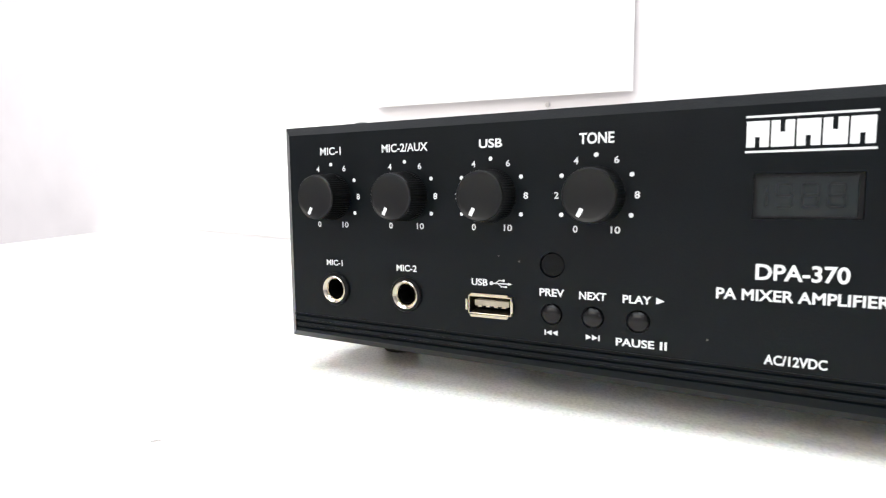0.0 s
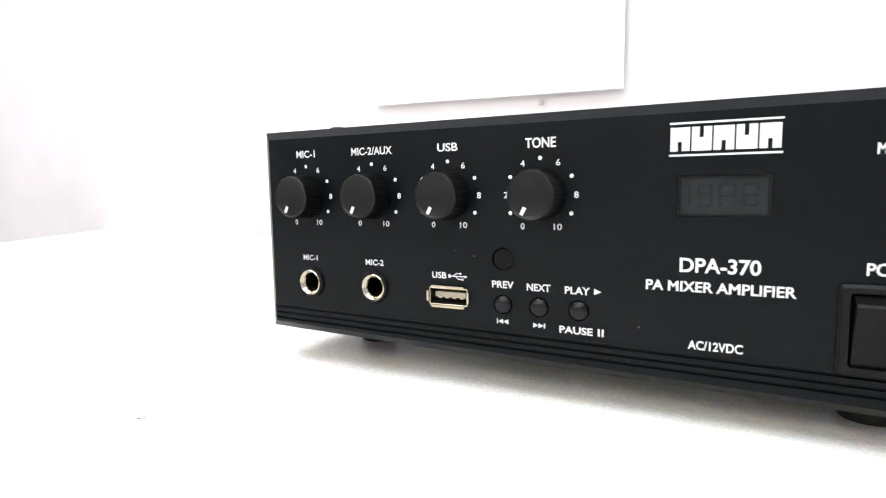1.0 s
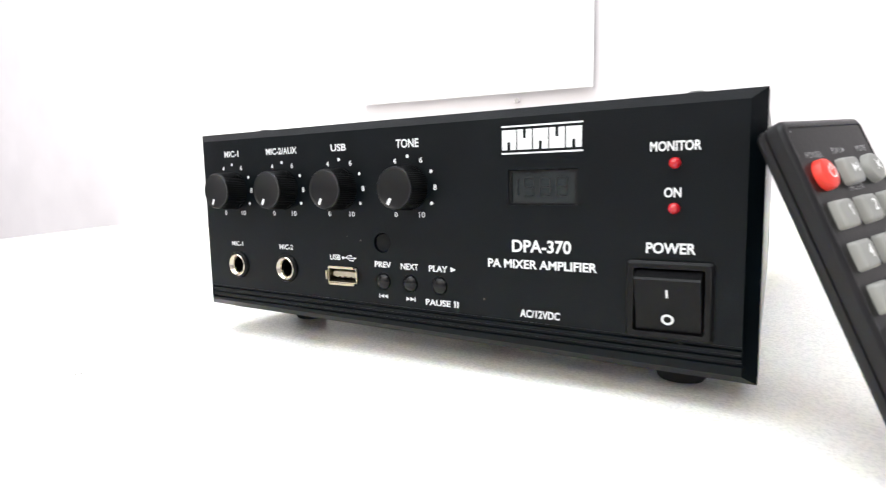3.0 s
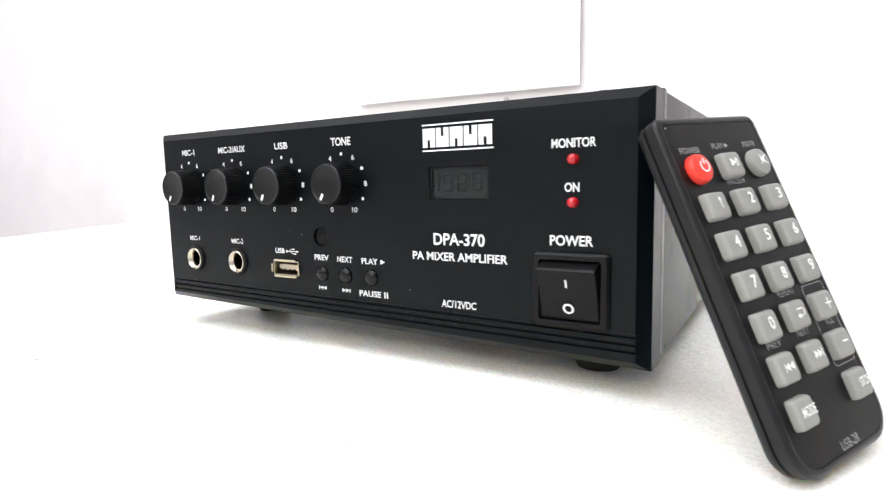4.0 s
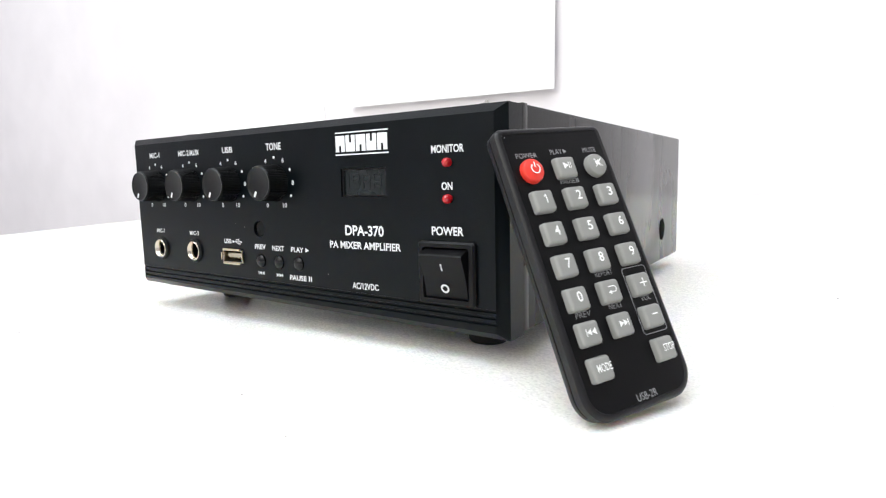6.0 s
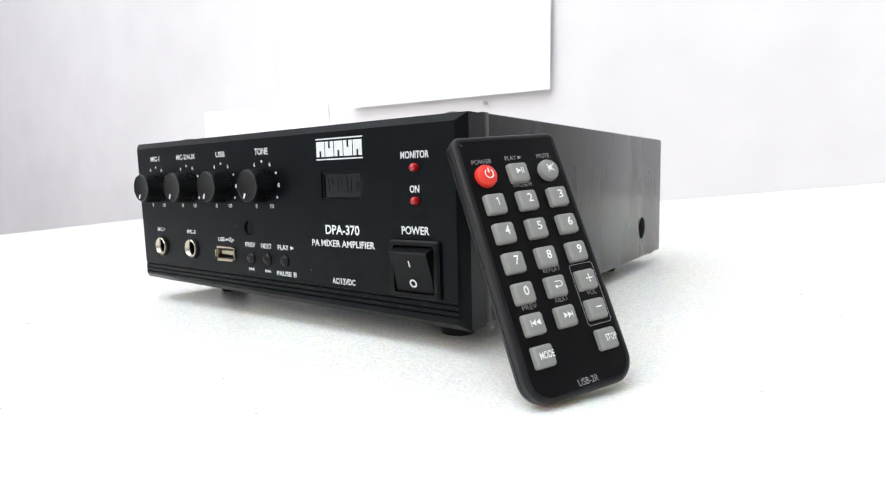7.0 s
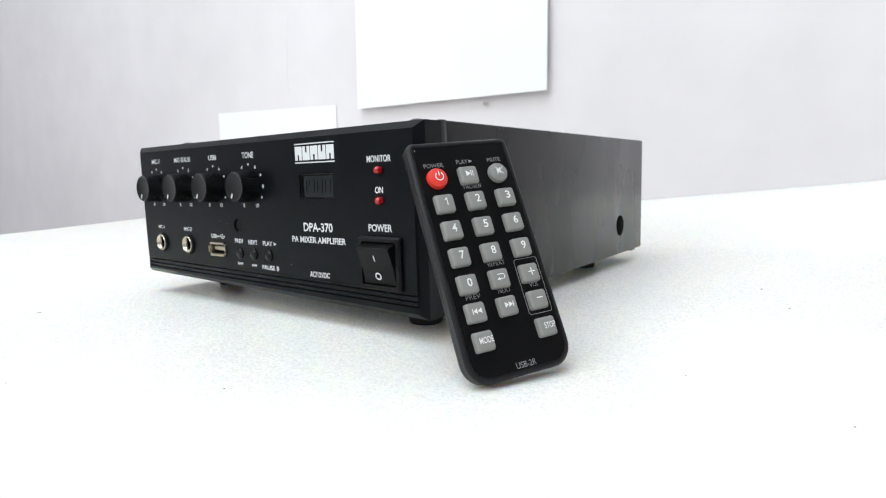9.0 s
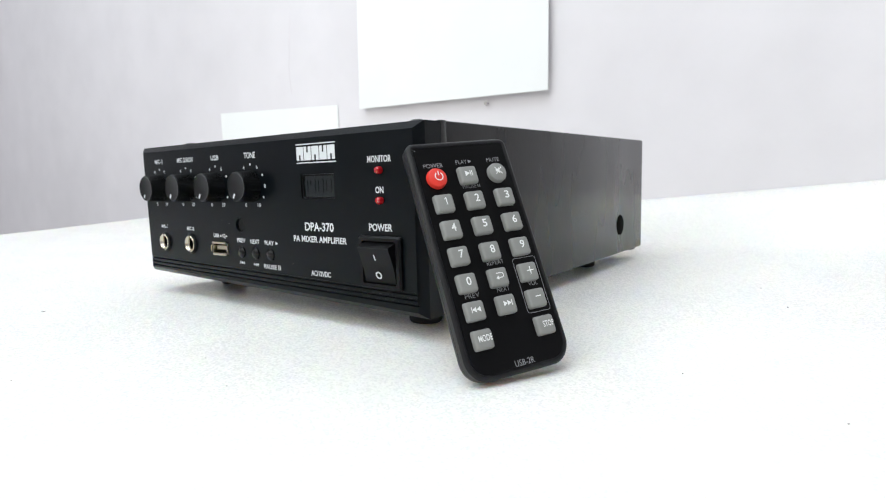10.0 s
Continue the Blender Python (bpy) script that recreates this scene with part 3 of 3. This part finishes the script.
part("face_film", bm, FACE, remote, "smooth black face film")


def key(x, z, round_key, mat, symbol, label=""):
    if round_key:
        bm = lathe([(0, 0.0021), (0.0029, 0.0020), (0.0035, 0.0017), (0.0038, 0.0011), (0.0039, -0.0004)], 36)
    else:
        bm = bmesh.new()
        rings = []
        for d, y in ((0.0, 0.0004), (0.0001, -0.0012), (0.0003, -0.0017), (0.0007, -0.00203), (0.0012, -0.0021)):
            rings.append([bm.verts.new((px, y, pz)) for px, pz in rounded(-0.0037 + d, 0.0037 - d, -0.0035 + d, 0.0035 - d, [0.0009] * 4, 4)])
        for a, b in zip(rings, rings[1:]):
            for i in range(len(a)):
                j = (i + 1) % len(a)
                bm.faces.new((a[i], a[j], b[j], b[i]))
        bm.faces.new(rings[-1])
    ob = part("key", bm, mat, remote, label, at(x, 0, z))
    if symbol is not None:
        part("symbol", symbol, KEY_INK, ob, "white printed symbol", at(0, -0.00214, 0.0003), smooth=False)


U = (0.0004, 0.0131, 0.0259)
ROW = [0.0102 - 0.00995 * i for i in range(7)]
power = join(arc_band(0.0003, -0.0001, 0.0013, 0.0017, 125, 415), rect(0.0001, 0.0005, 0.0002, 0.0020))
key(U[0], ROW[0], True, RED_KEY, power, "round red rubber power key")
key(U[1], ROW[0], False, KEY, join(triangle(-0.0016, 0.0004, 0.0, 0.0022), rect(0.0004, 0.0007, -0.0011, 0.0011), rect(0.0011, 0.0014, -0.0011, 0.0011)))
key(U[2], ROW[0], True, KEY, join(rect(-0.0012, -0.0005, -0.0005, 0.0005), shape([(-0.0005, -0.0004), (0.0004, -0.0013), (0.0004, 0.0013), (-0.0005, 0.0004)]), stroke([(-0.0013, 0.0013), (0.0014, -0.0013)], 0.0003), stroke([(-0.0013, -0.0013), (0.0014, 0.0013)], 0.0003)), "round grey rubber mute key")
one = shape([(0.0003, -0.0012), (0.0007, -0.0012), (0.0007, 0.0016), (0.0004, 0.0016), (-0.0002, 0.0010), (-0.0002, 0.0006), (0.0003, 0.0010)])
for i in range(9):
    key(U[i % 3], ROW[1 + i // 3], False, KEY, one if i == 0 else lettering(str(i + 1), 0.0004, 0.0002, 0.0019, 0.0030, 0.018))
key(U[0], ROW[4], False, KEY, lettering("0", 0.0003, 0.0002, 0.0019, 0.0030, 0.015))
key(U[1], ROW[4], False, KEY, join(arc_band(0.0008, 0.0002, 0.0007, 0.0010, -90, 90), stroke([(-0.0010, 0.00105), (0.0008, 0.00105)], 0.0003), stroke([(-0.0006, -0.00065), (0.0008, -0.00065)], 0.0003), triangle(-0.0004, -0.0016, -0.00065, 0.0014)))
key(U[2], ROW[4], False, KEY, join(stroke([(-0.0009, 0.0), (0.0015, 0.0)], 0.0004), stroke([(0.0003, -0.0012), (0.0003, 0.0012)], 0.0004)))
key(U[0], ROW[5], False, KEY, join(rect(-0.0018, -0.0015, -0.0010, 0.0010), triangle(0.0001, -0.0015, 0.0, 0.0020), triangle(0.0018, 0.0002, 0.0, 0.0020)))
key(U[1], ROW[5], False, KEY, join(rect(0.0016, 0.0019, -0.0010, 0.0010), triangle(-0.0016, 0.0, 0.0, 0.0020), triangle(0.0, 0.0016, 0.0, 0.0020)))
key(U[2], ROW[5], False, KEY, stroke([(-0.0007, 0.0002), (0.0013, 0.0002)], 0.0004))
key(U[0], ROW[6], False, KEY, lettering("MODE", 0.0005, 0.0, 0.0054, 0.0022, 0.012))
key(U[2] + 0.0002, ROW[6], False, KEY, lettering("STOP", 0.0008, 0.0, 0.0046, 0.0022, 0.012))
for word, x, z, w, h in (("POWER", 0.0006, 0.0155, 0.0078, 0.0016), ("PLAY", 0.0124, 0.0161, 0.0047, 0.0016), ("MUTE", 0.0262, 0.0160, 0.0056, 0.0016), ("PAUSE", 0.0130, 0.0061, 0.0058, 0.0015), ("REPEAT", 0.0142, -0.0238, 0.0070, 0.0016),
                         ("NEXT", 0.0143, -0.0338, 0.0052, 0.0017), ("PREV", 0.0015, -0.0340, 0.0057, 0.0017), ("VOL", 0.0270, -0.0338, 0.0040, 0.0016), ("USB-2R", 0.0143, -0.0600, 0.0080, 0.0021)):
    part("lettering", lettering(word, x, z, w, h, -0.004), GREY_INK, remote, smooth=False)
part("play_symbol", triangle(0.0153, 0.0168, 0.0161, 0.0014), GREY_INK, remote, smooth=False)
part("pause_symbol", join(rect(0.0164, 0.0167, 0.0054, 0.0068), rect(0.0171, 0.0174, 0.0054, 0.0068)), GREY_INK, remote, smooth=False)
outline = rounded(0.0214, 0.0312, -0.0443, -0.0238, [0.0010] * 4, 4)
part("chip_mark", disc(-0.0052, 0.0218, 0.00022, 8), GREY_INK, remote, "tiny pale chip at the corner", smooth=False)
part("volume_frame", stroke(outline + [outline[0]], 0.0002), GREY_INK, remote, "thin grey printed frame", smooth=False)

# ---- crumbs on the foam ----
def crumb(x, y, length, width, turn):
    length, width = length * 0.7, width * 0.7
    bm = box(-length / 2, length / 2, -width / 2, width / 2, 0.0, width * 0.6, width * 0.2, 1)
    tagged(part("crumb", bm, CRUMB, m=pose(x, y, foam_z(x, y) + 0.0004, 0, 0, turn)), label="tiny dark crumb lying on the foam", category="crumb", group="crumbs on the foam")


for cx, cy, cl, cw, ct in ((0.0095, -0.0622, 0.0035, 0.0005, 40), (0.159, -0.0606, 0.0008, 0.0004, 20), (0.1924, -0.0735, 0.0009, 0.0004, 70), (0.308, 0.1719, 0.0014, 0.0006, 10), (0.325, 0.1297, 0.0015, 0.0006, 120), (0.3051, 0.0277, 0.0008, 0.0004, 0),
                           (0.3522, 0.0121, 0.0009, 0.0005, 40), (0.1242, -0.1106, 0.0008, 0.0004, 10), (0.243, -0.1149, 0.0016, 0.0005, 130)):
    crumb(cx, cy, cl, cw, ct)
